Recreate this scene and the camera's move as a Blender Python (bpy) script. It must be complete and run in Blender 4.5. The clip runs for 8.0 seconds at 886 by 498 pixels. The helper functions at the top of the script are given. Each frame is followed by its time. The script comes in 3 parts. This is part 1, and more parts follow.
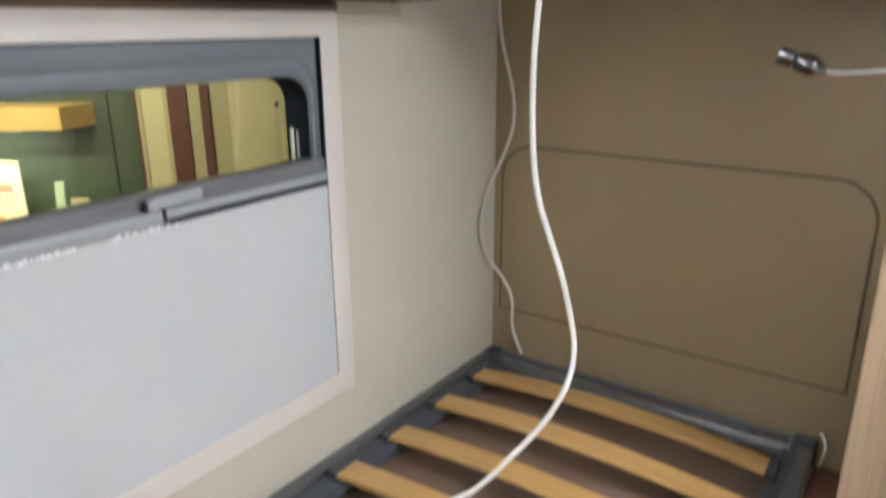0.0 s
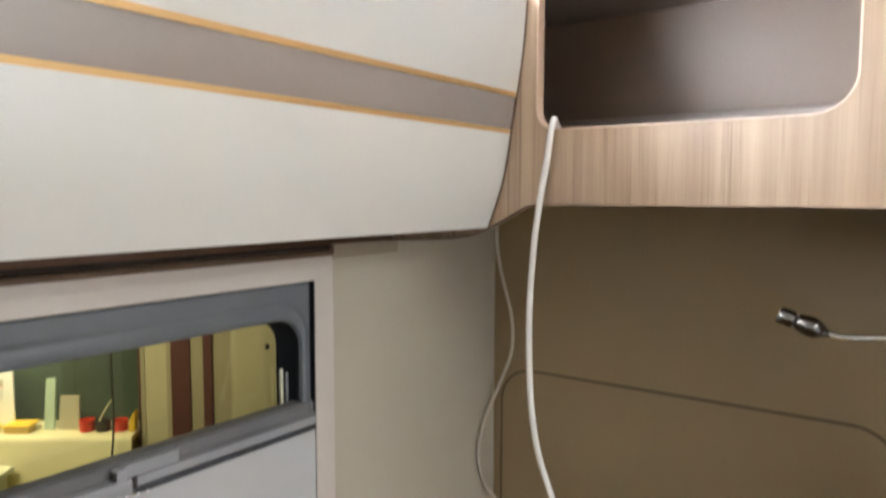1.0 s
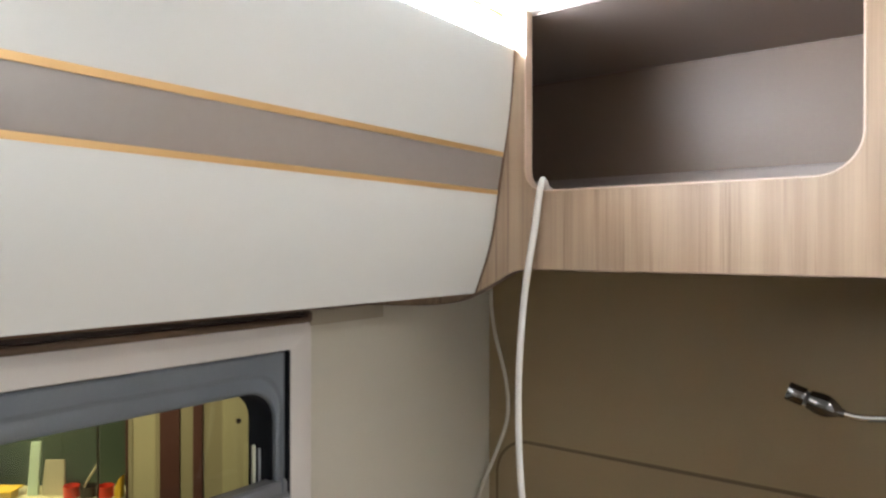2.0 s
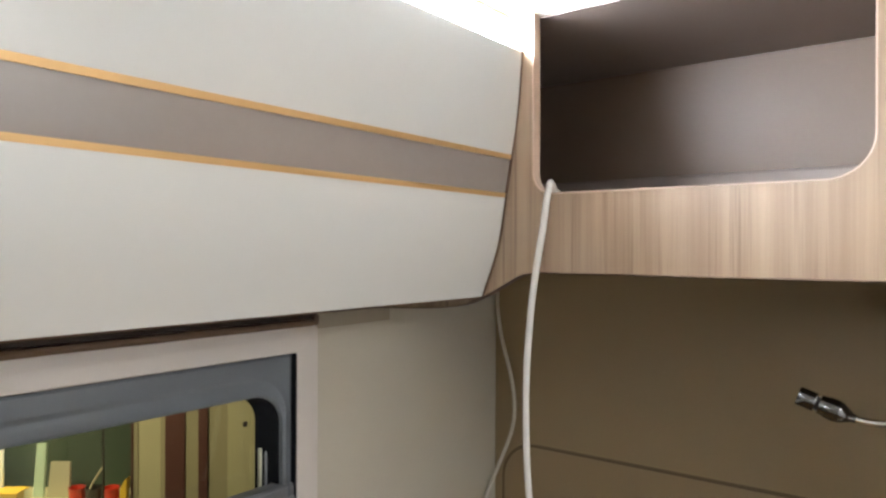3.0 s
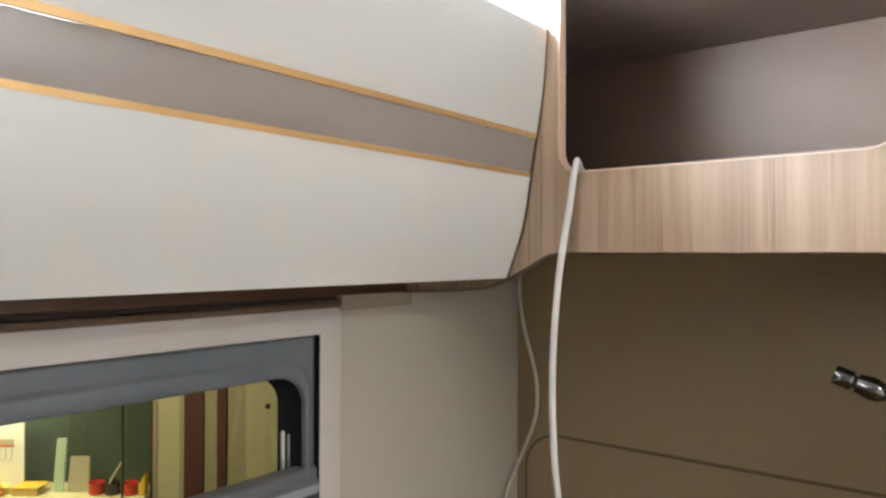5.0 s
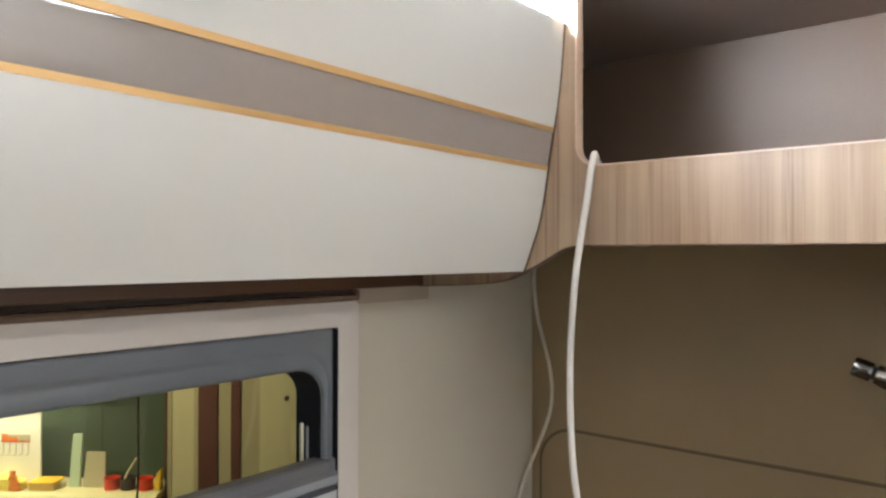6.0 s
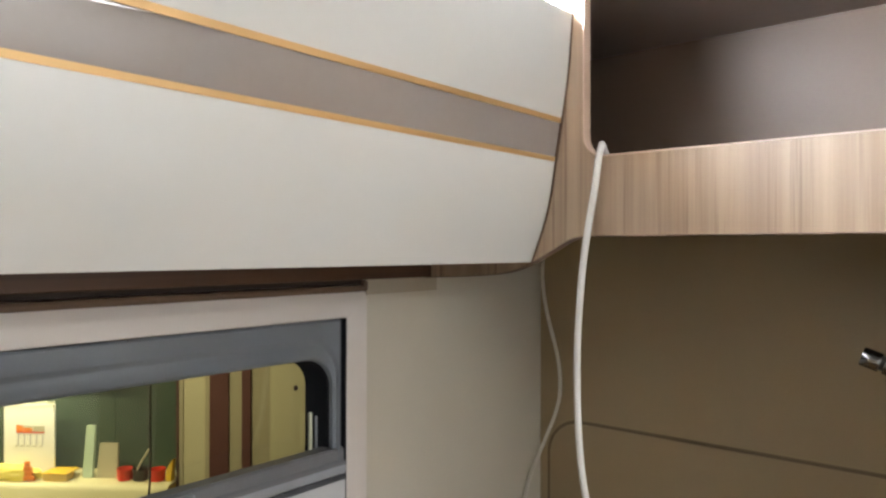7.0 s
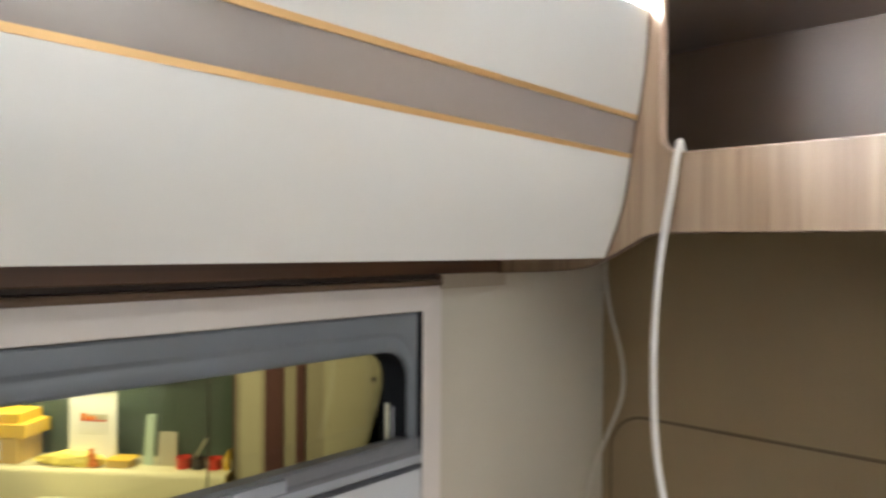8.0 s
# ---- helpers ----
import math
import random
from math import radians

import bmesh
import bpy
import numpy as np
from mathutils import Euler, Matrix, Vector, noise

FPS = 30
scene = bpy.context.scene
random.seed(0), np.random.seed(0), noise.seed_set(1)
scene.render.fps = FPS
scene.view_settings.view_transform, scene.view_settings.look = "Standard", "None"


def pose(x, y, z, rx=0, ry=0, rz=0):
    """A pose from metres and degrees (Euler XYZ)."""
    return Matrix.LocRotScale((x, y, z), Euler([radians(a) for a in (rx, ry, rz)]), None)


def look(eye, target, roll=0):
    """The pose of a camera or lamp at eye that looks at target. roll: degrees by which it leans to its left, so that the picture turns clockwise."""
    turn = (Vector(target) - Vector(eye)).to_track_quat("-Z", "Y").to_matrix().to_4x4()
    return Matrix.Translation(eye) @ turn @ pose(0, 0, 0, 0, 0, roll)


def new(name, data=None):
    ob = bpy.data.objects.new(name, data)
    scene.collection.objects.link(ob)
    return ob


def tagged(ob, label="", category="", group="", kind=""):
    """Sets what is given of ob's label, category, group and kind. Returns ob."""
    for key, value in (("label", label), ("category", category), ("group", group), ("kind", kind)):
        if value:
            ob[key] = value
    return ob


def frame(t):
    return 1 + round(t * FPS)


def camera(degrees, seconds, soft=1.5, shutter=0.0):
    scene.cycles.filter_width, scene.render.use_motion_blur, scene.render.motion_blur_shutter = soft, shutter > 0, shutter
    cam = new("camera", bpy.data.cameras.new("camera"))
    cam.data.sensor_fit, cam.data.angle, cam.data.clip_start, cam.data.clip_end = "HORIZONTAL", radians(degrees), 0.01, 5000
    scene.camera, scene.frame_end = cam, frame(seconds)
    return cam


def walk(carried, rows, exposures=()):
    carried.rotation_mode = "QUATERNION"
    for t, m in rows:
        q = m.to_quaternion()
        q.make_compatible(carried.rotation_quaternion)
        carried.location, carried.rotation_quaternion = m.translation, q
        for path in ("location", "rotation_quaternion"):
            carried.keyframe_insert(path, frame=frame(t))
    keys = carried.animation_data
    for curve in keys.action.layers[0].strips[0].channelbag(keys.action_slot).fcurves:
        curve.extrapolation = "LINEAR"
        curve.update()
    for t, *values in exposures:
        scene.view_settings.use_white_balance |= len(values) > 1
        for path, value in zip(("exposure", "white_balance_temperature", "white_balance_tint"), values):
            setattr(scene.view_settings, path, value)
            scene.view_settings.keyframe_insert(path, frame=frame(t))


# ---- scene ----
cam = camera(64.6, 8.0, 2.5, 0.5)
PATH = [
    (0, (0.924, -1.518, 1.296), (-0.187, 0.029, 0.685), -0.4),
    (0.5, (0.909, -1.483, 1.385), (-0.24, 0.112, 1.017), -0.0),
    (1, (0.901, -1.453, 1.426), (-0.273, 0.159, 1.272), 0.1),
    (1.5, (0.908, -1.407, 1.446), (-0.283, 0.199, 1.426), 0.1),
    (2, (0.895, -1.372, 1.445), (-0.306, 0.227, 1.44), 0.1),
    (3.5, (0.883, -1.371, 1.447), (-0.334, 0.216, 1.451), 0.2),
    (4, (0.868, -1.366, 1.434), (-0.358, 0.215, 1.44), 0.2),
    (4.5, (0.87, -1.365, 1.417), (-0.365, 0.208, 1.431), 0.2),
    (6, (0.861, -1.385, 1.395), (-0.401, 0.166, 1.412), 0.1),
    (6.5, (0.863, -1.384, 1.392), (-0.412, 0.156, 1.406), 0.2),
    (7, (0.867, -1.385, 1.388), (-0.418, 0.147, 1.391), 0.1),
    (7.5, (0.874, -1.396, 1.39), (-0.423, 0.127, 1.392), 0.2),
    (7.8, (0.834, -1.437, 1.389), (-0.443, 0.102, 1.38), 0.6),
    (8, (0.83, -1.448, 1.385), (-0.527, 0.021, 1.379), 0.4),
]
walk(cam, [(t, look(eye, target, roll)) for t, eye, target, roll in PATH], [(0, 0.42, 5850, 10), (0.5, 0.15, 6150, 10), (1, -0.10, 6300, 10), (1.5, -0.23, 6250, 10), (3.5, -0.27, 6280, 10), (8, -0.23, 6300, 10)])

# the workshop outside: origin, and its axes along the bench (U) and towards the window (N)
OX, OY, OZ = -1.712, -0.021, 0.006
UX, UY, NX, NY = 0.7965, 0.6046, 0.6046, -0.7965


def spot(s, d, z):
    return (OX + UX * s + NX * d, OY + UY * s + NY * d, z + OZ)


# ---------------------------------------------------------------- light
world = bpy.data.worlds.new("world")
scene.world = world
world.use_nodes = True
world.node_tree.nodes["Background"].inputs[0].default_value = (0.9, 0.95, 1.0, 1)
world.node_tree.nodes["Background"].inputs[1].default_value = 0.02


def area_lamp(name, m, sx, sy, watts, colour, round_=False):
    d = bpy.data.lights.new(name, "AREA")
    d.shape = "ELLIPSE" if round_ else "RECTANGLE"
    d.size, d.size_y, d.energy, d.color = sx, sy, watts, colour
    ob = new(name, d)
    ob.matrix_world = m
    return ob


# added fill lamp over the aisle; unseen workbench lamp and shelf tube outside
area_lamp("fill_lamp_light", pose(1.64, -0.75, 1.772), 0.30, 0.46, 15.5, (1.0, 0.97, 0.93))
area_lamp("workbench_lamp_light", look(spot(-0.5, 0.95, 1.625), spot(-0.42, -0.05, 0.56)), 1.1, 0.12, 40.0, (1.0, 0.90, 0.58))
area_lamp("added_tube_light", pose(*spot(-0.72, 0.03, 0.908), 0, 0, 37.2), 0.75, 0.03, 4.5, (1.0, 0.93, 0.62))


# ---------------------------------------------------------------- materials
def material(name, colour, rough=0.5, metal=0.0, vary=0.06, scale=6.0, fine=120.0, bump=0.02, stretch=(1, 1, 1), coat=0.0, spec=0.5):
    """Colour with broad stains and a fine grain, slight bump and uneven gloss."""
    mat = bpy.data.materials.new(name)
    mat.use_nodes = True
    nt = mat.node_tree
    b = nt.nodes["Principled BSDF"]
    b.inputs["Roughness"].default_value, b.inputs["Metallic"].default_value = rough, metal
    b.inputs["Coat Weight"].default_value, b.inputs["Specular IOR Level"].default_value = coat, spec
    b.inputs["Coat Roughness"].default_value = 0.04
    co = nt.nodes.new("ShaderNodeTexCoord")
    mp = nt.nodes.new("ShaderNodeMapping")
    mp.inputs["Scale"].default_value = stretch
    nt.links.new(co.outputs["Object"], mp.inputs[0])
    broad, grain = nt.nodes.new("ShaderNodeTexNoise"), nt.nodes.new("ShaderNodeTexNoise")
    broad.inputs["Scale"].default_value, broad.inputs["Detail"].default_value = scale, 5
    grain.inputs["Scale"].default_value, grain.inputs["Detail"].default_value = fine, 3
    nt.links.new(mp.outputs[0], broad.inputs["Vector"])
    nt.links.new(mp.outputs[0], grain.inputs["Vector"])
    mix = nt.nodes.new("ShaderNodeMix")
    mix.data_type = "RGBA"
    mix.inputs[6].default_value = (*[c * (1 - vary) for c in colour], 1)
    mix.inputs[7].default_value = (*[min(1, c * (1 + vary)) for c in colour], 1)
    add = nt.nodes.new("ShaderNodeMath")
    add.operation = "MULTIPLY_ADD"
    add.inputs[1].default_value, add.inputs[2].default_value = 0.35, 0.0
    nt.links.new(grain.outputs[0], add.inputs[0])
    nt.links.new(broad.outputs[0], add.inputs[2])
    rng = nt.nodes.new("ShaderNodeMapRange")
    rng.inputs[1].default_value, rng.inputs[2].default_value = 0.4, 0.95
    nt.links.new(add.outputs[0], rng.inputs[0])
    nt.links.new(rng.outputs[0], mix.inputs[0])
    nt.links.new(mix.outputs[2], b.inputs["Base Color"])
    if bump:
        bp = nt.nodes.new("ShaderNodeBump")
        bp.inputs["Strength"].default_value, bp.inputs["Distance"].default_value = bump * 5, 0.001
        nt.links.new(grain.outputs[0], bp.inputs["Height"])
        nt.links.new(bp.outputs[0], b.inputs["Normal"])
    r2 = nt.nodes.new("ShaderNodeMapRange")
    r2.inputs[3].default_value, r2.inputs[4].default_value = max(0.02, rough * 0.85), min(1, rough * 1.15)
    nt.links.new(broad.outputs[0], r2.inputs[0])
    nt.links.new(r2.outputs[0], b.inputs["Roughness"])
    return mat


def wood_laminate(name, light, dark, line, along, across, rough=0.35, seed=0.0, streak=14.0):
    """Printed wood: long streaks along one axis, fine pores and a few dark lines."""
    mat = bpy.data.materials.new(name)
    mat.use_nodes = True
    nt = mat.node_tree
    b = nt.nodes["Principled BSDF"]
    co = nt.nodes.new("ShaderNodeTexCoord")
    mp = nt.nodes.new("ShaderNodeMapping")
    mp.inputs["Location"].default_value = (seed, seed * 1.7, seed * 0.6)
    mp.inputs["Scale"].default_value = [0.022 if i == along else 1 for i in range(3)]
    nt.links.new(co.outputs["Object"], mp.inputs[0])
    warp = nt.nodes.new("ShaderNodeTexNoise")
    warp.inputs["Scale"].default_value, warp.inputs["Detail"].default_value, warp.inputs["Distortion"].default_value = streak, 4, 0.15
    pore = nt.nodes.new("ShaderNodeTexNoise")
    pore.inputs["Scale"].default_value, pore.inputs["Detail"].default_value = streak * 8, 3
    thin = nt.nodes.new("ShaderNodeTexNoise")
    thin.inputs["Scale"].default_value, thin.inputs["Detail"].default_value = streak * 3.1, 2
    for n in (warp, pore, thin):
        nt.links.new(mp.outputs[0], n.inputs["Vector"])
    ramp = nt.nodes.new("ShaderNodeValToRGB")
    ramp.color_ramp.elements[0].position, ramp.color_ramp.elements[1].position = 0.34, 0.66
    ramp.color_ramp.elements[0].color, ramp.color_ramp.elements[1].color = (*dark, 1), (*light, 1)
    nt.links.new(warp.outputs[0], ramp.inputs[0])
    lr = nt.nodes.new("ShaderNodeMapRange")
    lr.inputs[1].default_value, lr.inputs[2].default_value, lr.inputs[4].default_value = 0.56, 0.72, 0.65
    nt.links.new(thin.outputs[0], lr.inputs[0])
    m1 = nt.nodes.new("ShaderNodeMix")
    m1.data_type = "RGBA"
    m1.inputs[7].default_value = (*line, 1)
    nt.links.new(lr.outputs[0], m1.inputs[0])
    nt.links.new(ramp.outputs[0], m1.inputs[6])
    m2 = nt.nodes.new("ShaderNodeMix")
    m2.data_type, m2.blend_type = "RGBA", "MULTIPLY"
    m2.inputs[0].default_value = 0.35
    pr = nt.nodes.new("ShaderNodeMapRange")
    pr.inputs[1].default_value, pr.inputs[2].default_value, pr.inputs[3].default_value = 0.3, 0.7, 0.7
    nt.links.new(pore.outputs[0], pr.inputs[0])
    nt.links.new(m1.outputs[2], m2.inputs[6])
    nt.links.new(pr.outputs[0], m2.inputs[7])
    nt.links.new(m2.outputs[2], b.inputs["Base Color"])
    b.inputs["Roughness"].default_value = rough
    bp = nt.nodes.new("ShaderNodeBump")
    bp.inputs["Strength"].default_value, bp.inputs["Distance"].default_value = 0.12, 0.0006
    nt.links.new(pore.outputs[0], bp.inputs["Height"])
    nt.links.new(bp.outputs[0], b.inputs["Normal"])
    return mat


def glow(name, colour, strength):
    mat = bpy.data.materials.new(name)
    mat.use_nodes = True
    b = mat.node_tree.nodes["Principled BSDF"]
    b.inputs["Base Color"].default_value = (0.8, 0.8, 0.8, 1)
    b.inputs["Emission Color"].default_value, b.inputs["Emission Strength"].default_value = (*colour, 1), strength
    return mat


def pane_glass(name, tint, rough=0.0):
    mat = bpy.data.materials.new(name)
    mat.use_nodes = True
    nt = mat.node_tree
    out = nt.nodes["Material Output"]
    nt.nodes.remove(nt.nodes["Principled BSDF"])
    clear, gloss, mix, fr = (nt.nodes.new("ShaderNodeBsdf" + k) for k in ("Transparent", "Glossy")), None, nt.nodes.new("ShaderNodeMixShader"), nt.nodes.new("ShaderNodeFresnel")
    clear, gloss = clear
    clear.inputs[0].default_value = (*tint, 1)
    gloss.inputs["Roughness"].default_value = rough
    fr.inputs[0].default_value = 1.45
    nt.links.new(fr.outputs[0], mix.inputs[0])
    nt.links.new(clear.outputs[0], mix.inputs[1])
    nt.links.new(gloss.outputs[0], mix.inputs[2])
    nt.links.new(mix.outputs[0], out.inputs[0])
    return mat


M_WALL = material("wall_vinyl", (0.56, 0.520, 0.428), 0.55, vary=0.05, scale=3, fine=260, bump=0.05)
# end wall darker than the side wall: shelf shade is in this colour
M_ENDWALL_SHADE = material("end_wall_shaded_vinyl", (0.29, 0.213, 0.116), 0.55, vary=0.06, scale=2.5, fine=260, bump=0.05)
M_GROOVE = material("groove_trim", (0.125, 0.086, 0.042), 0.6)
M_TRIM = material("window_trim_plastic", (0.70, 0.655, 0.61), 0.42, vary=0.03, scale=5, fine=300)
M_GREY = material("grey_plastic", (0.175, 0.195, 0.222), 0.34, vary=0.08, scale=7, fine=300)
M_GREYDARK = material("dark_grey_plastic", (0.165, 0.168, 0.178), 0.34, vary=0.08)
M_RUBBER = material("black_rubber", (0.008, 0.009, 0.012), 0.75, vary=0.2, spec=0.2)
M_GREYLIGHT = material("light_grey_plastic", (0.33, 0.345, 0.375), 0.35, vary=0.06)
M_BLIND = material("blind_fabric", (0.54, 0.56, 0.575), 0.75, vary=0.03, scale=4, fine=500, bump=0.06)
M_GLASS = pane_glass("acrylic_pane", (0.93, 0.93, 0.86))
M_GLOSS = material("white_gloss_laminate", (0.735, 0.742, 0.715), 0.04, vary=0.015, scale=2, fine=90, bump=0.0, coat=0.35)
M_TAUPE = material("taupe_gloss_laminate", (0.295, 0.258, 0.236), 0.04, vary=0.05, scale=3, fine=90, bump=0.0, coat=0.35)
M_GOLD = material("golden_trim", (0.63, 0.405, 0.18), 0.36, metal=0.5, vary=0.05, scale=3, fine=20, bump=0, stretch=(1, 0.2, 1))
M_WOOD = wood_laminate("light_wood_laminate", (0.375, 0.268, 0.176), (0.262, 0.176, 0.112), (0.15, 0.092, 0.056), 2, 0, 0.35, 0.0, 34.0)
M_EDGE = material("wood_edge_band", (0.60, 0.44, 0.33), 0.35, vary=0.05, scale=20)
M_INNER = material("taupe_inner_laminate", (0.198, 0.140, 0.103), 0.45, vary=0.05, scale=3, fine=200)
# one tone for two uses: dimmed ceiling of the niche, lit batten
M_NICHE_TONE = material("niche_light_and_shade_tone", (0.30, 0.245, 0.215), 0.45, vary=0.05, scale=3, fine=200)
M_BROWN = wood_laminate("dark_brown_wood", (0.125, 0.056, 0.024), (0.072, 0.032, 0.014), (0.04, 0.018, 0.01), 1, 0, 0.5)
M_CEIL = material("ceiling_board", (0.78, 0.76, 0.73), 0.5, vary=0.02, scale=3, fine=240, bump=0.04)
M_FLOOR = wood_laminate("floor_vinyl", (0.30, 0.20, 0.12), (0.18, 0.12, 0.07), (0.10, 0.06, 0.04), 1, 0, 0.4, 3.0)
M_SLAT = wood_laminate("beech_slat", (0.55, 0.335, 0.12), (0.44, 0.25, 0.08), (0.36, 0.19, 0.06), 0, 1, 0.33, 1.0, 20.0)
M_BEDMETAL = material("bed_frame_grey_metal", (0.15, 0.15, 0.153), 0.36, metal=0.5, vary=0.12, scale=12)
M_HOLDER = material("slat_holder_plastic", (0.058, 0.063, 0.074), 0.5, vary=0.1)
M_UNDER = material("bed_base_board", (0.15, 0.094, 0.064), 0.65, vary=0.12, scale=5)
M_GAP_SHADE = material("gap_shade_red_brown", (0.14, 0.05, 0.028), 0.5, vary=0.15)
M_LOCKER_SHADOW = material("locker_shadow_tan", (0.41, 0.355, 0.265), 0.5)
M_HOLLOW = material("dark_hollow", (0.03, 0.018, 0.011), 0.7)
M_LIP = wood_laminate("brown_wood_lip", (0.17, 0.11, 0.07), (0.12, 0.075, 0.045), (0.08, 0.045, 0.03), 1, 0, 0.5)
M_CHROME = material("chrome", (0.72, 0.71, 0.70), 0.10, metal=1.0, vary=0.05, bump=0)
# chrome with the shelf's dark reflection put into its colour
M_DIM_CHROME = material("reflection_dimmed_chrome", (0.16, 0.155, 0.15), 0.12, metal=1.0, vary=0.05, bump=0)
M_BLACK = material("black_plastic", (0.02, 0.017, 0.015), 0.35, vary=0.1)
M_CABLE = material("white_pvc_cable", (0.80, 0.78, 0.75), 0.38, vary=0.03, scale=20)
M_CABLE2 = material("beige_pvc_cable", (0.62, 0.58, 0.50), 0.45, vary=0.05, scale=20)
M_LED = glow("led_diffuser", (0.94, 1.0, 1.07), 175.0)
M_FILL = glow("fill_panel_glow", (0.94, 1.0, 1.07), 2.0)
M_FLECK = material("white_fleck", (0.80, 0.80, 0.80), 0.5)
# outside
M_GREEN = material("green_board", (0.034, 0.056, 0.036), 0.6, vary=0.14, scale=3)
M_CREAM = material("cream_paint", (0.52, 0.47, 0.31), 0.5, vary=0.06, scale=4)
# cream darkened to put shade on the cupboard's strips and panels
M_CREAM_SHADE = material("cream_shade_tone", (0.36, 0.315, 0.21), 0.5, vary=0.06, scale=4)
M_MAROON = material("maroon_post_paint", (0.095, 0.036, 0.032), 0.5, vary=0.14, scale=5)
M_BENCH = material("bench_cover", (0.74, 0.68, 0.42), 0.6, vary=0.06, scale=5)
M_YELLOW = material("yellow_card", (0.78, 0.50, 0.04), 0.55, vary=0.08, scale=8)
M_YWOOD = material("yellow_wood_shelf", (0.62, 0.42, 0.12), 0.5, vary=0.08, scale=8)
M_BAG = material("pale_yellow_plastic", (0.80, 0.66, 0.14), 0.45, vary=0.08, scale=12)
M_RED = material("red_plastic", (0.62, 0.045, 0.02), 0.4, vary=0.06)
M_PAPER = material("white_paper", (0.80, 0.79, 0.74), 0.7, vary=0.02)
M_PALE = material("pale_green_plastic", (0.48, 0.60, 0.46), 0.5, vary=0.04)
M_TAN = material("tan_board", (0.46, 0.42, 0.30), 0.6, vary=0.05)
M_BLUE = material("blue_plastic", (0.16, 0.30, 0.42), 0.4)
M_ORANGE = material("orange_print", (0.75, 0.22, 0.03), 0.6)
M_PRINT = material("grey_print", (0.30, 0.29, 0.27), 0.7)
M_CLEAR = material("milky_plastic", (0.66, 0.66, 0.50), 0.3, vary=0.04)
M_WORKWALL = material("workshop_wall", (0.30, 0.30, 0.22), 0.7)


# ---------------------------------------------------------------- mesh helpers
def thing(name, at, label, category, group="", kind=""):
    ob = new(name)
    ob.location = at
    return tagged(ob, label, category, group, kind)


def part(name, bm, mat, parent=None, label="", smooth=False):
    """Links a bmesh, given in world places, as one mesh object under its parent."""
    base = Vector((0, 0, 0))
    p = parent
    while p is not None:
        base = base + p.location
        p = p.parent
    bmesh.ops.translate(bm, verts=bm.verts, vec=-base)
    bmesh.ops.recalc_face_normals(bm, faces=bm.faces)
    me = bpy.data.meshes.new(name)
    bm.to_mesh(me)
    bm.free()
    for m in (mat if isinstance(mat, (list, tuple)) else [mat]):
        me.materials.append(m)
    if smooth:
        me.polygons.foreach_set("use_smooth", [True] * len(me.polygons))
        me.set_sharp_from_angle(angle=radians(40))
    ob = new(name, me)
    ob.parent = parent
    if label:
        tagged(ob, label)
    return ob


def box(x0, x1, y0, y1, z0, z1, bevel=0.0, seg=2):
    bm = bmesh.new()
    bmesh.ops.create_cube(bm, size=1, matrix=Matrix.LocRotScale(((x0 + x1) / 2, (y0 + y1) / 2, (z0 + z1) / 2), None, (abs(x1 - x0), abs(y1 - y0), abs(z1 - z0))))
    if bevel:
        bmesh.ops.bevel(bm, geom=list(bm.edges), offset=bevel, segments=seg, affect="EDGES", profile=0.5)
    return bm


def join(*bms):
    out = bms[0]
    for b in bms[1:]:
        me = bpy.data.meshes.new("join")
        b.to_mesh(me)
        b.free()
        out.from_mesh(me)
        bpy.data.meshes.remove(me)
    return out


def rounded(a0, a1, b0, b1, r, n=8):
    """Corner points of a rounded rectangle in a plane, counter-clockwise from the lower left."""
    pts = []
    for ca, cb, start in ((a0 + r, b0 + r, 180), (a1 - r, b0 + r, 270), (a1 - r, b1 - r, 0), (a0 + r, b1 - r, 90)):
        for i in range(n + 1):
            g = radians(start + 90 * i / n)
            pts.append((ca + r * math.cos(g), cb + r * math.sin(g)))
    return pts


def lofted(loops, closed_ends=False, ring=True):
    """Quads between successive loops of 3D points of one length."""
    bm = bmesh.new()
    rows = [[bm.verts.new(p) for p in loop] for loop in loops]
    for a, b in zip(rows, rows[1:]):
        k = len(a)
        for i in range(k if ring else k - 1):
            bm.faces.new((a[i], a[(i + 1) % k], b[(i + 1) % k], b[i]))
    if closed_ends:
        bm.faces.new(rows[0])
        bm.faces.new(rows[-1])
    return bm


def prism(pts, to3d, d0, d1, bevel=0.0):
    """A flat outline pushed from depth d0 to d1; to3d(a, b, d) places a point."""
    bm = bmesh.new()
    f = bm.faces.new([bm.verts.new(to3d(a, b, d0)) for a, b in pts])
    ex = bmesh.ops.extrude_face_region(bm, geom=[f])
    move = Vector(to3d(0, 0, d1)) - Vector(to3d(0, 0, d0))
    bmesh.ops.translate(bm, verts=[v for v in ex["geom"] if isinstance(v, bmesh.types.BMVert)], vec=move)
    bmesh.ops.recalc_face_normals(bm, faces=bm.faces)
    if bevel:
        bmesh.ops.bevel(bm, geom=[e for e in bm.edges if e.calc_face_angle(0) > 0.6], offset=bevel, segments=2, affect="EDGES")
    bmesh.ops.triangulate(bm, faces=[f for f in bm.faces if len(f.verts) > 4])
    return bm


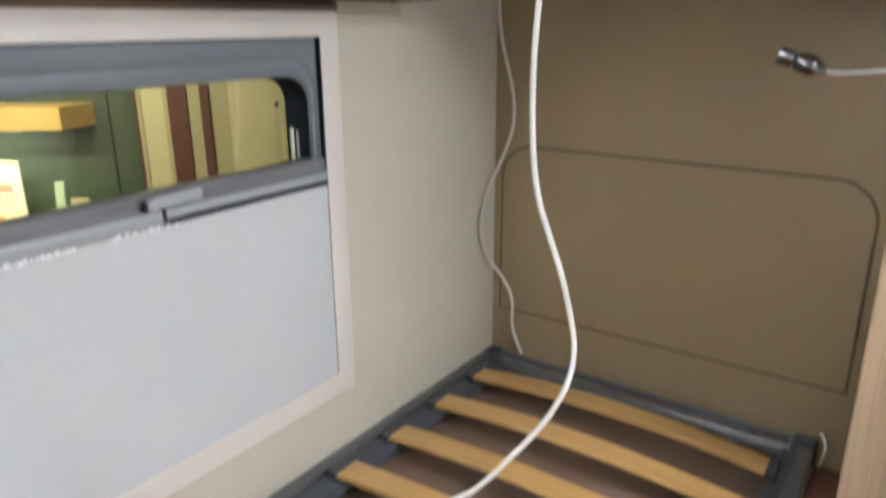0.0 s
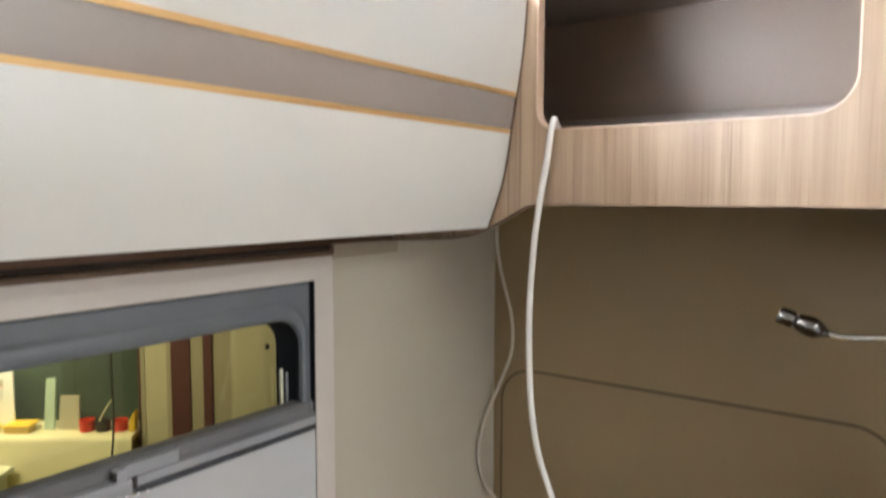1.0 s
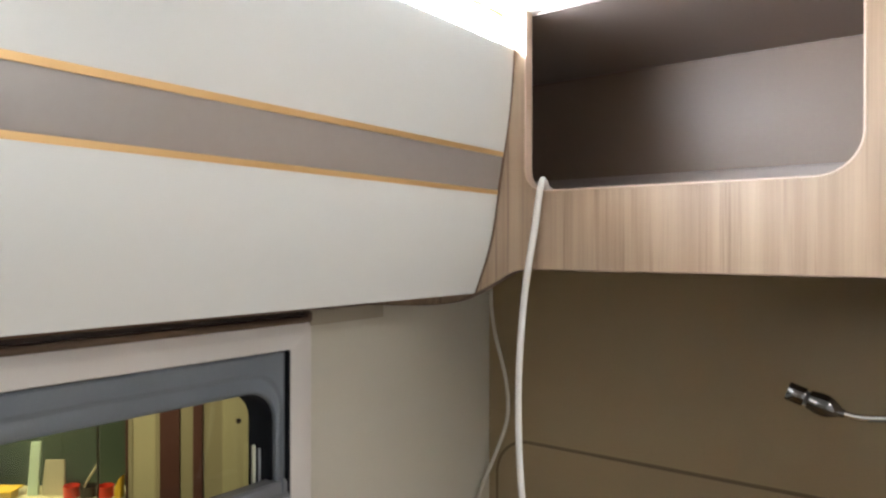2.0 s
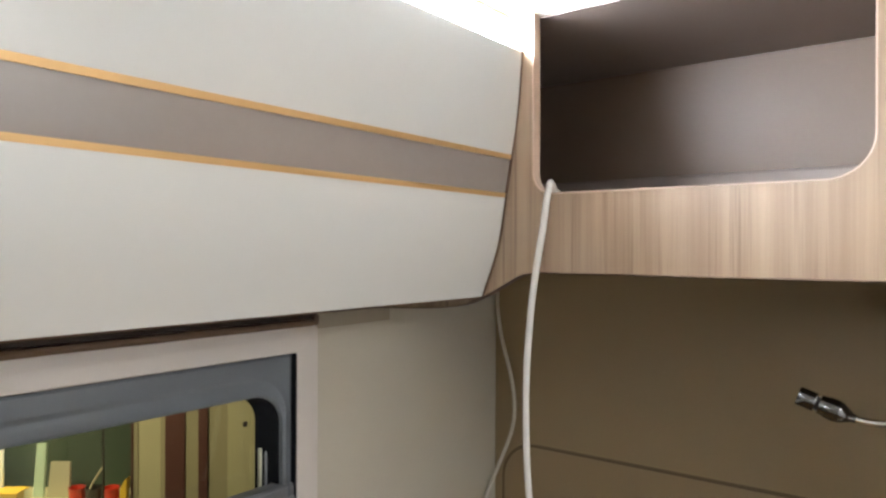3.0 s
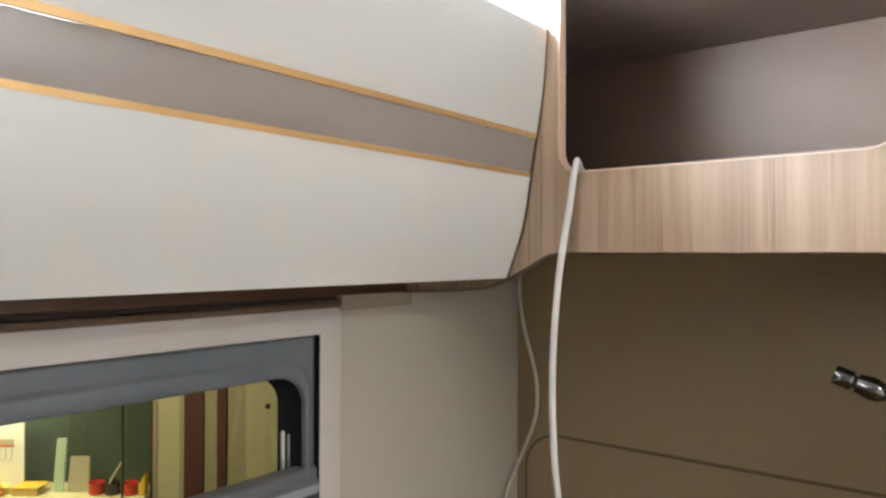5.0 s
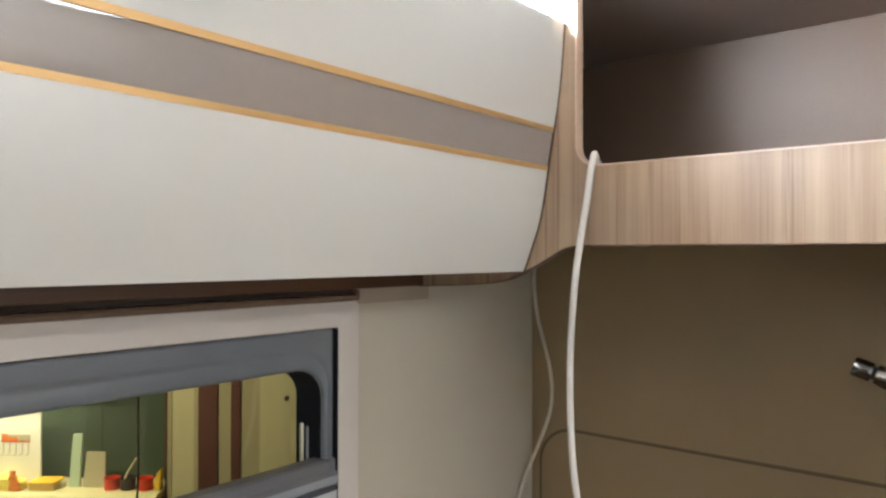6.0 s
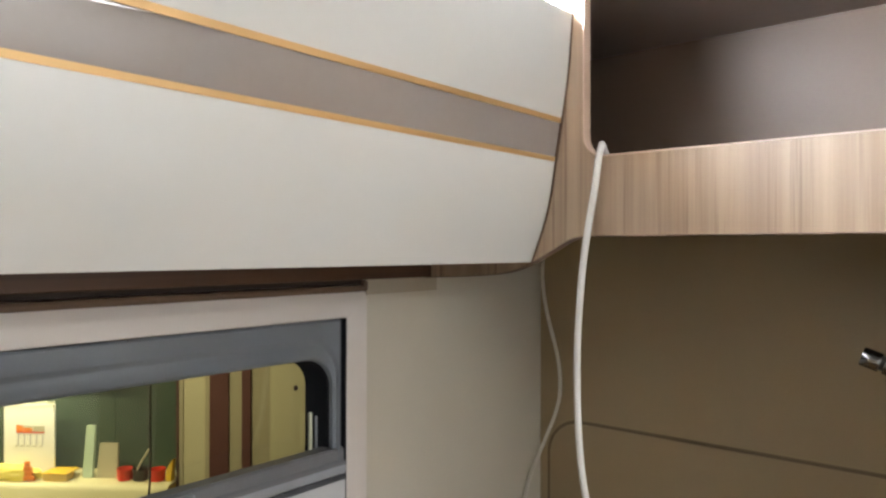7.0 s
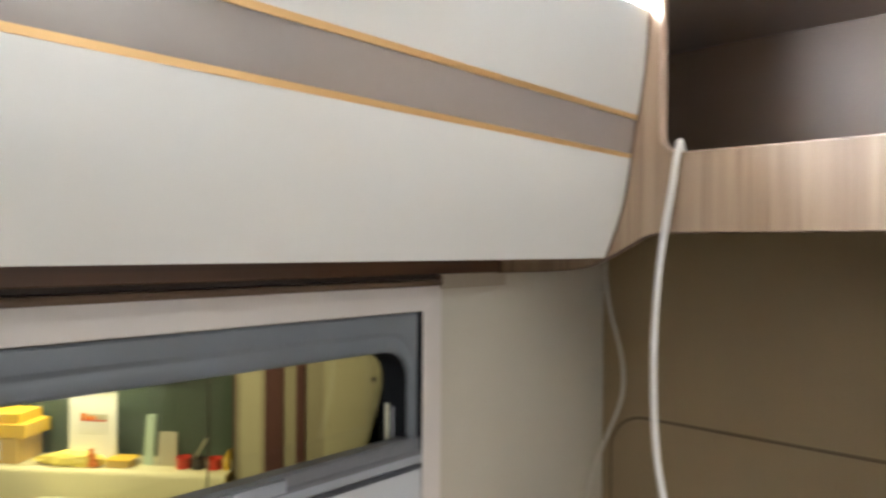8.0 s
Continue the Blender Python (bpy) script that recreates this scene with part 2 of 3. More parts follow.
def smooth_path(pts, steps=8):
    pts = [Vector(p) for p in pts]
    pts = [pts[0] * 2 - pts[1]] + pts + [pts[-1] * 2 - pts[-2]]
    out = []
    for p0, p1, p2, p3 in zip(pts, pts[1:], pts[2:], pts[3:]):
        for i in range(steps):
            t = i / steps
            out.append(0.5 * (2 * p1 + (p2 - p0) * t + (2 * p0 - 5 * p1 + 4 * p2 - p3) * t * t + (3 * p1 - p0 - 3 * p2 + p3) * t ** 3))
    out.append(pts[-2])
    return out


def tube(pts, radius, sides=12, steps=8, cap=True):
    """A round cable through the points."""
    path = smooth_path(pts, steps)
    bm, rows, up = bmesh.new(), [], Vector((0.3, 0.9, 0.1))
    for i, p in enumerate(path):
        d = (path[min(i + 1, len(path) - 1)] - path[max(i - 1, 0)]).normalized()
        up = (up - d * up.dot(d)).normalized()
        side = d.cross(up)
        r = radius(i / (len(path) - 1)) if callable(radius) else radius
        rows.append([bm.verts.new(p + r * (math.cos(g) * up + math.sin(g) * side)) for g in (2 * math.pi * k / sides for k in range(sides))])
    for a, b in zip(rows, rows[1:]):
        for i in range(sides):
            bm.faces.new((a[i], a[(i + 1) % sides], b[(i + 1) % sides], b[i]))
    if cap:
        bm.faces.new(rows[0])
        bm.faces.new(rows[-1])
    return bm


def turned(profile, m, sides=24):
    """A lathe of (radius, height) pairs round the z axis of the pose m."""
    loops = [[m @ Vector((r * math.cos(2 * math.pi * i / sides), r * math.sin(2 * math.pi * i / sides), h)) for i in range(sides)] for r, h in profile]
    return lofted(loops, True)


def x_plane(a, b, d):
    return (d, a, b)


def y_plane(a, b, d):
    return (a, d, b)


def structure(name, bm, mat, label, category, smooth=False):
    return tagged(part(name, bm, mat, None, "", smooth), label, category, "", "structure")


# ---------------------------------------------------------------- the room
FY = -0.402  # front of the shelf unit and the wardrobe
CEIL, RIGHT, REAR = 1.822, 1.95, -3.05
WIN = (-1.78, -0.599, 0.618, 1.2815)  # the opening in the side wall: y from, to; z from, to
structure("floor", box(-0.06, RIGHT + 0.04, REAR - 0.04, 0.15, -0.04, 0.0), M_FLOOR, "brown wood-print vinyl caravan floor", "floor")
structure("ceiling", box(-0.06, RIGHT + 0.04, REAR - 0.04, 0.15, CEIL, CEIL + 0.04), M_CEIL, "smooth off-white caravan ceiling board", "ceiling")
structure("wall_window", join(box(-0.04, 0, REAR, WIN[0], 0, CEIL), box(-0.04, 0, WIN[1], 0.15, 0, CEIL), box(-0.04, 0, WIN[0], WIN[1], 0, WIN[2]), box(-0.04, 0, WIN[0], WIN[1], WIN[3], CEIL)), M_WALL, "cream vinyl side wall of the caravan", "wall")
structure("wall_end", box(0, RIGHT, 0, 0.0655, 0, 1.425), M_ENDWALL_SHADE, "vinyl end wall above the bed, shade put into its tan", "wall")
structure("wall_end_upper", box(0, RIGHT, 0.066, 0.15, 1.385, CEIL), M_WALL, "plain wall behind the shelf unit", "wall")
# out-of-view wall, made white to bounce light on to the lockers
structure("wall_aisle", box(RIGHT, RIGHT + 0.04, REAR, 0.15, 0, CEIL), M_CEIL, "unseen wall across the aisle, whitened to bounce light", "wall")
structure("wall_rear", box(-0.04, RIGHT + 0.04, REAR - 0.04, REAR, 0, CEIL), M_WALL, "cream vinyl wall behind the aisle", "wall")

# the hatch in the end wall: a panel a little proud, in a dark joint
hatch = thing("wall_hatch", (0.44, 0, 0.565), "tan vinyl hatch panel with rounded upper corners set in the wall", "hatch", kind="structure")
HX0, HX1, HZ0, HZ1 = 0.021, 0.852, 0.566, 1.011


def hatch_outline(g):
    x0, x1, z0, z1, r, pts = HX0 + g, HX1 - g, HZ0 + g, HZ1 - g, 0.085 - g, []
    pts += [(x0, z0), (x1, z0)]
    for ca, start in ((x1 - r, 0), (x0 + r, 90)):
        for i in range(13):
            a = radians(start + 90 * i / 12)
            pts.append((ca + r * math.cos(a), z1 - r + r * math.sin(a)))
    return pts


part("joint", prism(hatch_outline(0), y_plane, -0.0006, -0.0022), M_GROOVE, hatch, "dark seam round the panel")
part("panel", prism(hatch_outline(0.0065), y_plane, -0.0023, -0.0042, 0.0008), M_ENDWALL_SHADE, hatch)

# ---------------------------------------------------------------- window
win = thing("window_1", (0, -1.19, 0.574), "caravan window with grey blind cassette and half-drawn blind", "window", kind="structure")
Y0, Y1, Z0, Z1 = -1.83, -0.557, 0.574, 1.318


def frame_loops(steps, n=6):
    """Loops (y0, y1, z0, z1, radius, x) of a frame's profile, from outside to inside."""
    return [[(x, a, b) for a, b in rounded(y0, y1, z0, z1, r, n)] for y0, y1, z0, z1, r, x in steps]


yi, zi0, zi1 = WIN[1], WIN[2], WIN[3]
part("window_frame", lofted(frame_loops([
    (Y0, Y1, Z0, Z1, 0.008, 0.0005), (Y0, Y1, Z0, Z1, 0.008, 0.004), (Y0 + 0.014, Y1 - 0.014, Z0 + 0.014, Z1 - 0.014, 0.006, 0.0062),
    (Y0 + 0.018, Y1 - 0.018, Z0 + 0.018, Z1 - 0.018, 0.005, 0.007), (WIN[0] + 0.003, yi - 0.003, zi0 + 0.003, zi1 - 0.003, 0.003, 0.007),
    (WIN[0] + 0.005, yi - 0.005, zi0 + 0.005, zi1 - 0.005, 0.003, 0.005), (WIN[0] + 0.005, yi - 0.005, zi0 + 0.005, zi1 - 0.005, 0.003, -0.034)])),
    M_TRIM, win, "cream plastic trim frame", True)
# the black gap between trim and cassette
by1 = yi - 0.010
part("gap_strip", lofted(frame_loops([(WIN[0] + 0.004, yi - 0.0035, zi0 + 0.004, zi1 - 0.0035, 0.002, 0.0055), (WIN[0] + 0.012, yi - 0.0080, zi0 + 0.010, zi1 - 0.0060, 0.002, 0.0045), (WIN[0] + 0.012, yi - 0.0085, zi0 + 0.012, zi1 - 0.0075, 0.002, -0.006)])), M_RUBBER, win)
part("side_channel", box(-0.030, -0.0035, yi - 0.0185, yi - 0.0085, zi0 + 0.012, zi1 - 0.0078), M_HOLDER, win, "dark grey blind channel")
gy0, gy1, gz0, gz1 = WIN[0] + 0.012, yi - 0.0175, zi0 + 0.01, zi1 - 0.007
part("cassette", lofted(frame_loops([
    (gy0, gy1, gz0, gz1, 0.003, -0.030), (gy0, gy1, gz0, gz1, 0.003, 0.003), (gy0 + 0.003, gy1 - 0.002, gz0 + 0.003, gz1 - 0.003, 0.003, 0.006),
    (gy0 + 0.012, gy1 - 0.0030, gz0 + 0.012, gz1 - 0.026, 0.056, 0.0046), (gy0 + 0.014, gy1 - 0.0035, gz0 + 0.014, gz1 - 0.029, 0.058, 0.0030), (gy0 + 0.018, gy1 - 0.0042, gz0 + 0.018, gz1 - 0.034, 0.058, -0.0010),
    (gy0 + 0.022, gy1 - 0.0048, gz0 + 0.022, gz1 - 0.037, 0.058, -0.0018), (gy0 + 0.026, gy1 - 0.0060, gz0 + 0.026, gz1 - 0.041, 0.056, -0.0008), (gy0 + 0.030, gy1 - 0.0095, gz0 + 0.030, gz1 - 0.056, 0.052, -0.0028), (gy0 + 0.032, gy1 - 0.0105, gz0 + 0.032, gz1 - 0.061, 0.050, -0.007), (gy0 + 0.032, gy1 - 0.0105, gz0 + 0.032, gz1 - 0.062, 0.050, -0.011)], 10)),
    M_GREY, win, "grey plastic blind cassette", True)
sy1, sz1 = gy1 - 0.0105, gz1 - 0.060
part("seal", lofted(frame_loops([
    (gy0, sy1 + 0.002, gz0, sz1 + 0.004, 0.052, -0.0105), (gy0 + 0.01, sy1 - 0.002, gz0 + 0.01, sz1 - 0.002, 0.050, -0.013), (gy0 + 0.01, sy1 - 0.004, gz0 + 0.01, sz1 - 0.003, 0.050, -0.038), (gy0 + 0.03, sy1 - 0.011, gz0 + 0.03, sz1 - 0.005, 0.045, -0.050),
    (gy0 + 0.032, sy1 - 0.013, gz0 + 0.032, sz1 - 0.006, 0.045, -0.056)], 10)), M_RUBBER, win, "black rubber seal with rounded corner", True)
pane = part("pane", box(-0.058, -0.055, gy0, sy1, gz0, sz1 + 0.002), M_GLASS, win)
pane.visible_shadow = False
part("stay", box(-0.050, -0.044, sy1 - 0.0125, sy1 - 0.004, 1.04, 1.119, 0.002), M_CLEAR, win, "pale plastic window stay", True)
part("stay_arm", join(box(-0.0435, -0.036, sy1 - 0.0055, sy1 - 0.001, 1.04, 1.114, 0.0015), box(-0.040, -0.034, sy1 - 0.003, sy1 + 0.0015, 1.078, 1.086, 0.001)), M_GREYLIGHT, win, "grey arm of the window stay", True)
part("screw", turned([(0.0045, 0), (0.0045, 0.002), (0.003, 0.0035)], pose(-0.0548, -0.661, 1.162, 0, 90, 0), 12), M_HOLLOW, win, "small dark round screw head")
# the blind: end bar with ridges, latch and the pulled-up cloth
bar = part("blind_bar", lofted([[(x, y, z) for x, z in (
    (-0.020, 1.065), (0.004, 1.065), (0.008, 1.061), (0.008, 1.046), (0.012, 1.043), (0.0145, 1.038), (0.0145, 1.031), (0.012, 1.027), (0.0105, 1.022), (0.0095, 1.0145), (0.006, 1.0135), (-0.020, 1.0135))]
    for y in (gy0 - 0.003, by1 + 0.0005)], True), M_GREYDARK, win, "grey ridged bar of the blind", True)
for nm, ya, yb, low in (("bar_rail", gy0 + 0.006, -0.9515, 1.0148), ("bar_rail", -0.9445, by1 - 0.003, 1.0235)):
    part(nm, lofted([[(x, y, z) for x, z in ((0.0098, low), (0.0125, low + 0.0002), (0.0168, max(low + 0.003, 1.0270)), (0.0172, 1.0335), (0.0150, 1.0385), (0.0142, 1.0385))] for y in (ya, yb)], True), M_GREYLIGHT, bar, "lighter grey rail edge", True)
# dark strip in place of the shadow line below the rail edge
part("bar_shadow_strip", box(0.0090, 0.0130, -0.9445, by1 - 0.003, 1.0140, 1.0232), M_HOLDER, bar, "dark strip for the shadow line under the rail edge")
part("latch", join(box(0.009, 0.022, -0.965, -0.882, 1.043, 1.062, 0.003), box(0.010, 0.026, -0.978, -0.963, 1.042, 1.060, 0.003)), M_GREYLIGHT, bar, "light grey plastic latch", True)
part("latch_slot", box(0.012, 0.0245, -0.9815, -0.9765, 1.045, 1.057, 0.001), M_BLACK, bar)
part("catch", box(0.011, 0.0185, -0.951, -0.945, 1.024, 1.042, 0.001), M_BLACK, bar)
part("blind_cloth", lofted([[(0.0085 + 0.0006 * math.sin(y * 9) * (1.013 - z), y, z) for y in np.linspace(gy0 - 0.004, by1 - 0.0002, 40)] for z in np.linspace(1.0145, zi0 + 0.0065, 14)], False, False), M_BLIND, win, "pale grey pulled-up blind cloth", True)
# small white flecks of random size along the bar's lower edge
rng = random.Random(5)
for a, b, n in ((-1.19, -1.08, 18), (-1.03, -0.925, 12)):
    for i in range(n):
        y, s = a + (b - a) * (i + rng.random() * 0.7) / n, rng.uniform(0.0018, 0.0042)
        part("bar_fleck", turned([(s * 0.6, 0), (s, 0.0012), (s * 0.5, 0.0024)], pose(0.0125, y, 1.0158 - rng.random() * 0.003, 0, 90, 0), 7), M_FLECK, bar)

bar.location.x = -0.004

# dark wooden rail under the lockers, over the window frame
structure("trim_rail", box(0.0, 0.016, REAR, FY - 0.001, 1.3385, 1.3675, 0.002), M_BROWN, "dark brown wooden rail under the lockers", "trim")
# groove filled in dark brown; its shade is put into the colour
structure("trim_gap", box(0.0, 0.005, REAR, -0.566, 1.330, 1.3383, 0.001), M_HOLLOW, "groove under the wooden rail, shade put into its dark colour", "trim")
structure("trim_lip", join(box(0.0, 0.017, REAR, -0.5725, 1.3185, 1.3298, 0.005), box(0.0, 0.013, -0.572, -0.560, 1.3185, 1.3375, 0.005)), M_LIP, "brown wooden lip along the window frame", "trim")
# tan strip put in for the shadow of the lockers on the wall
structure("locker_shadow_strip", prism([(-0.5595, 0.0), (-0.5595, 0.006), (-0.50, 0.0055), (-0.42, 0.0025), (-0.37, 0.0)], lambda p, q, d: (q, p, d), 1.312, 1.3382), M_LOCKER_SHADOW, "tan strip put in for the locker shadow beside the window", "trim")

# ---------------------------------------------------------------- shelf unit over the bed
shelf_unit = thing("corner_shelf", (0.45, -0.2, 1.41), "light wood open shelf unit with rounded niche over the bed", "shelf")


def arc(cx, cz, r, a0, a1, n=10):
    return [(cx + r * math.cos(radians(a0 + (a1 - a0) * i / n)), cz + r * math.sin(radians(a0 + (a1 - a0) * i / n))) for i in range(n + 1)]


lower = [(p.x, p.z) for p in smooth_path([(0.001, 0, 1.338), (0.126, 0, 1.344), (0.19, 0, 1.352), (0.234, 0, 1.368), (0.279, 0, 1.391), (0.308, 0, 1.406), (0.335, 0, 1.411)], 5)]
NL, NR, NZ = 0.329, 0.796, 1.5325
opening = [(NR, CEIL)] + arc(NR - 0.055, NZ + 0.055, 0.055, 0, -90) + arc(NL + 0.036, NZ + 0.036, 0.036, -90, -180) + [(NL, CEIL)]
part("front_panel", prism(lower + [(0.880, 1.411), (0.880, CEIL)] + opening + [(0.001, CEIL)], y_plane, FY, FY + 0.018), M_WOOD, shelf_unit)
part("edge_band", lofted([[(a, FY - 0.0012, b), (a, FY + 0.019, b)] + [(a + da * 0.0022, y, b + db * 0.0022) for y in (FY + 0.019, FY - 0.0012)] for (a, b), (da, db) in zip(opening, [(-1, 0)] + [(-math.cos(radians(-9 * i)), -math.sin(radians(-9 * i))) for i in range(11)] + [(-math.cos(radians(-90 - 9 * i)), -math.sin(radians(-90 - 9 * i))) for i in range(11)] + [(1, 0)])], True), M_EDGE, shelf_unit, "pale edge band of the niche", True)
part("lower_edge_band", lofted([[(a, FY - 0.001, b), (a, FY + 0.019, b), (a, FY + 0.019, b - 0.0015), (a, FY - 0.001, b - 0.0015)] for a, b in lower + [(0.880, 1.411)]], True), M_UNDER, shelf_unit, "brown lower edge band")
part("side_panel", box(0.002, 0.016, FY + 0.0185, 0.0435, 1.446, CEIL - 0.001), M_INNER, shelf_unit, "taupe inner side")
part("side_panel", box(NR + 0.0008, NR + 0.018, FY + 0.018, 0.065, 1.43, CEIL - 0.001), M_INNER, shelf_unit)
# added board under the ceiling; its taupe stands in for falling light
part("top_board", box(0.017, NR, FY + 0.0185, 0.0435, CEIL - 0.0045, CEIL - 0.0012), M_NICHE_TONE, shelf_unit)
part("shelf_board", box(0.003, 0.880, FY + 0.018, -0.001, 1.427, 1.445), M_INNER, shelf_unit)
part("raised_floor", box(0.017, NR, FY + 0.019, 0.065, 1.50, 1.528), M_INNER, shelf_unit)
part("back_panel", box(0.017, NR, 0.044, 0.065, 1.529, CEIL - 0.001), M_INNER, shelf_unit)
# batten takes the paler tone so that it looks lit
part("rear_batten", box(0.017, NR, 0.018, 0.0438, 1.529, 1.594, 0.005), M_NICHE_TONE, shelf_unit, "batten along the back, paler taupe to read as lit")

# ---------------------------------------------------------------- overhead lockers
locker = thing("overhead_locker", (0.12, -1.7, 1.37), "white gloss curved overhead locker with a taupe stripe between gold trims", "locker")
LY0, LY1 = REAR + 0.01, FY - 0.0045
PROFILE = [(p.z, p.x) for p in smooth_path([(0.236, 0, 1.368), (0.266, 0, 1.45), (0.2815, 0, 1.533), (0.2925, 0, 1.597), (0.304, 0, 1.672), (0.3115, 0, 1.763)], 12)]


def locker_x(z):
    return float(np.interp(z, [a for a, b in PROFILE], [b for a, b in PROFILE]))


def locker_front(z0, z1, out=0.0, thick=0.016, rim=0.0006):
    zs = np.linspace(z0, z1, max(2, int((z1 - z0) / 0.006)))
    ring = [(locker_x(z) + out - (rim if i in (0, len(zs) - 1) else 0), z) for i, z in enumerate(zs)]
    ring += [(locker_x(z) + out - thick, z) for z in zs[::-1]]
    ys = [LY0, LY1 - rim, LY1]
    return lofted([[(x - (rim if (k == 2 and i < len(zs)) else 0), y, z) for i, (x, z) in enumerate(ring)] for k, y in enumerate(ys)], True)


part("lower_front", locker_front(1.368, 1.5305), M_GLOSS, locker, "glossy white curved front", True)
part("stripe_panel", locker_front(1.5375, 1.5915, -0.001), M_TAUPE, locker, "glossy taupe stripe", True)
part("upper_front", locker_front(1.599, 1.763), M_GLOSS, locker, "glossy white curved front", True)
part("gold_trim", locker_front(1.5305, 1.5375, 0.0012, 0.014, 0.001), M_GOLD, locker, "satin gold trim", True)
part("gold_trim", locker_front(1.5915, 1.599, 0.0012, 0.014, 0.001), M_GOLD, locker, "satin gold trim", True)
zs = np.linspace(1.3675, 1.764, 40)
part("end_edge", lofted([[(locker_x(z) + 0.0005, y, z) for z in zs] + [(locker_x(z) - 0.03, y, z) for z in zs[::-1]] for y in (LY1 + 0.0003, FY - 0.0003)], True), M_BROWN, locker, "dark brown edge strip")
part("body", box(0.0205, 0.218, LY0, LY1 - 0.001, 1.3705, 1.755), M_BROWN, locker, "brown locker body")
part("top_board", box(0.002, 0.290, LY0, LY1 - 0.001, 1.7555, 1.7625), M_TRIM, locker)

led = thing("led_strip", (0.245, -1.7, 1.8155), "glowing warm white light strip above the lockers", "light")
part("diffuser", box(0.264, 0.284, LY0, LY1 - 0.002, 1.772, 1.8155, 0.004), M_LED, led, "glowing diffuser")
structure("trim_ceiling", box(0.284, 0.292, LY0, LY1 - 0.001, 1.8155, CEIL - 0.0005, 0.001), M_GOLD, "thin golden wood trim under the ceiling", "trim")

# ---------------------------------------------------------------- wardrobe beside the bed
wardrobe = thing("wardrobe", (1.06, -0.2, 0), "tall narrow light wood wardrobe beside the bed", "wardrobe")
part("body", box(0.884, 1.24, FY + 0.02, -0.002, 0.001, CEIL - 0.001), M_WOOD, wardrobe)
door = part("door", box(0.882, 1.24, FY, FY + 0.018, 0.03, CEIL - 0.012, 0.003), M_WOOD, wardrobe)
# unseen chrome bar, added for the glint reflected in the locker front
part("glint_bar", join(box(1.065, 1.140, FY - 0.026, FY - 0.018, 1.712, 1.724, 0.003), box(1.072, 1.080, FY - 0.019, FY - 0.0005, 1.714, 1.722), box(1.125, 1.133, FY - 0.019, FY - 0.0005, 1.714, 1.722)), M_CHROME, door, "small chrome bar added for the glint in the locker front", True)

# ---------------------------------------------------------------- bed
bed = thing("bed_frame", (0.42, -1.0, 0), "single bed base of beech slats in a grey metal frame", "bed")
BW, BT, BL = 0.815, 0.452, -2.02
part("side_rail", box(0.004, 0.030, BL, -0.004, 0.412, BT, 0.005), M_BEDMETAL, bed, "grey metal rail", True)
part("side_rail", box(BW - 0.028, BW, BL, -0.004, 0.412, BT, 0.005), M_BEDMETAL, bed, "grey metal rail", True)
part("end_rail", lofted([[(x, y, z) for y, z in ((-0.004, 0.412), (-0.004, 0.444), (-0.017, 0.444), (-0.018, 0.4525), (-0.0225, 0.4535), (-0.024, 0.447), (-0.028, 0.440), (-0.036, 0.4415), (-0.044, 0.4405), (-0.051, 0.436), (-0.055, 0.429), (-0.056, 0.412))] for x in (0.040, BW - 0.036)], True), M_BEDMETAL, bed, "grey metal rail with a thin raised lip", True)
part("rail_lip", lofted([[(x, y, z) for y, z in ((-0.0185, 0.4536), (-0.0220, 0.4542), (-0.0228, 0.4512), (-0.0180, 0.4512))] for x in (0.055, BW - 0.05)], True), M_CHROME, bed, "bright metal lip")
# dark strip and bright line put the rail's shade and highlight into parts
part("rail_shade_strip", lofted([[(x, y, z) for y, z in ((-0.0250, 0.4465), (-0.0310, 0.4418), (-0.0310, 0.4402), (-0.0250, 0.4402))] for x in (0.055, BW - 0.05)], True), M_HOLDER, bed, "dark strip for the shade in the rail groove")
part("rail_highlight", tube([(0.056, -0.0400, 0.4415), (0.4, -0.0400, 0.4415), (BW - 0.052, -0.0400, 0.4415)], 0.0024, 8), M_CHROME, bed, "bright line for the highlight on the rail", True)
part("end_rail", box(0.030, BW - 0.028, BL, BL + 0.030, 0.412, BT, 0.006), M_BEDMETAL, bed, "grey metal rail", True)
part("corner_cap", box(0.002, 0.052, -0.058, -0.003, 0.408, BT + 0.001, 0.008), M_HOLDER, bed, "dark plastic corner cap", True)
part("corner_cap", box(BW - 0.046, BW + 0.003, -0.060, -0.003, 0.408, BT + 0.003, 0.008), M_HOLDER, bed, "dark plastic corner cap", True)
part("side_ledge", box(0.030, 0.086, BL + 0.03, -0.06, 0.420, 0.440, 0.003), M_HOLDER, bed, "dark plastic ledge", True)
part("side_ledge", box(BW - 0.058, BW - 0.028, BL + 0.03, -0.06, 0.420, 0.440, 0.003), M_HOLDER, bed, "dark plastic ledge", True)
rng = random.Random(2)
for i in range(12):
    yc = -0.1715 - 0.1625 * i
    xs = np.linspace(0.058, BW - 0.050, 17)
    rise = 0.020 + rng.uniform(-0.002, 0.002)
    part("slat", lofted([[(x, yc + s * 0.0285, 0.446 + rise * (1 - ((x - 0.41) / 0.352) ** 2) + h) for s, h in ((-1, 0), (1, 0), (1, 0.007), (0.96, 0.009), (-0.96, 0.009), (-1, 0.007))] for x in xs], True), M_SLAT, bed, "bowed golden beech slat", True)
    for xa in (0.046, BW - 0.066):
        part("slat_holder", box(xa, xa + 0.020, yc - 0.033, yc + 0.033, 0.440, 0.4585, 0.003), M_HOLDER, bed, "dark plastic holder")
part("base_board", box(0.006, BW - 0.030, BL + 0.016, -0.006, 0.392, 0.404), M_UNDER, bed, "brown board under the slats")
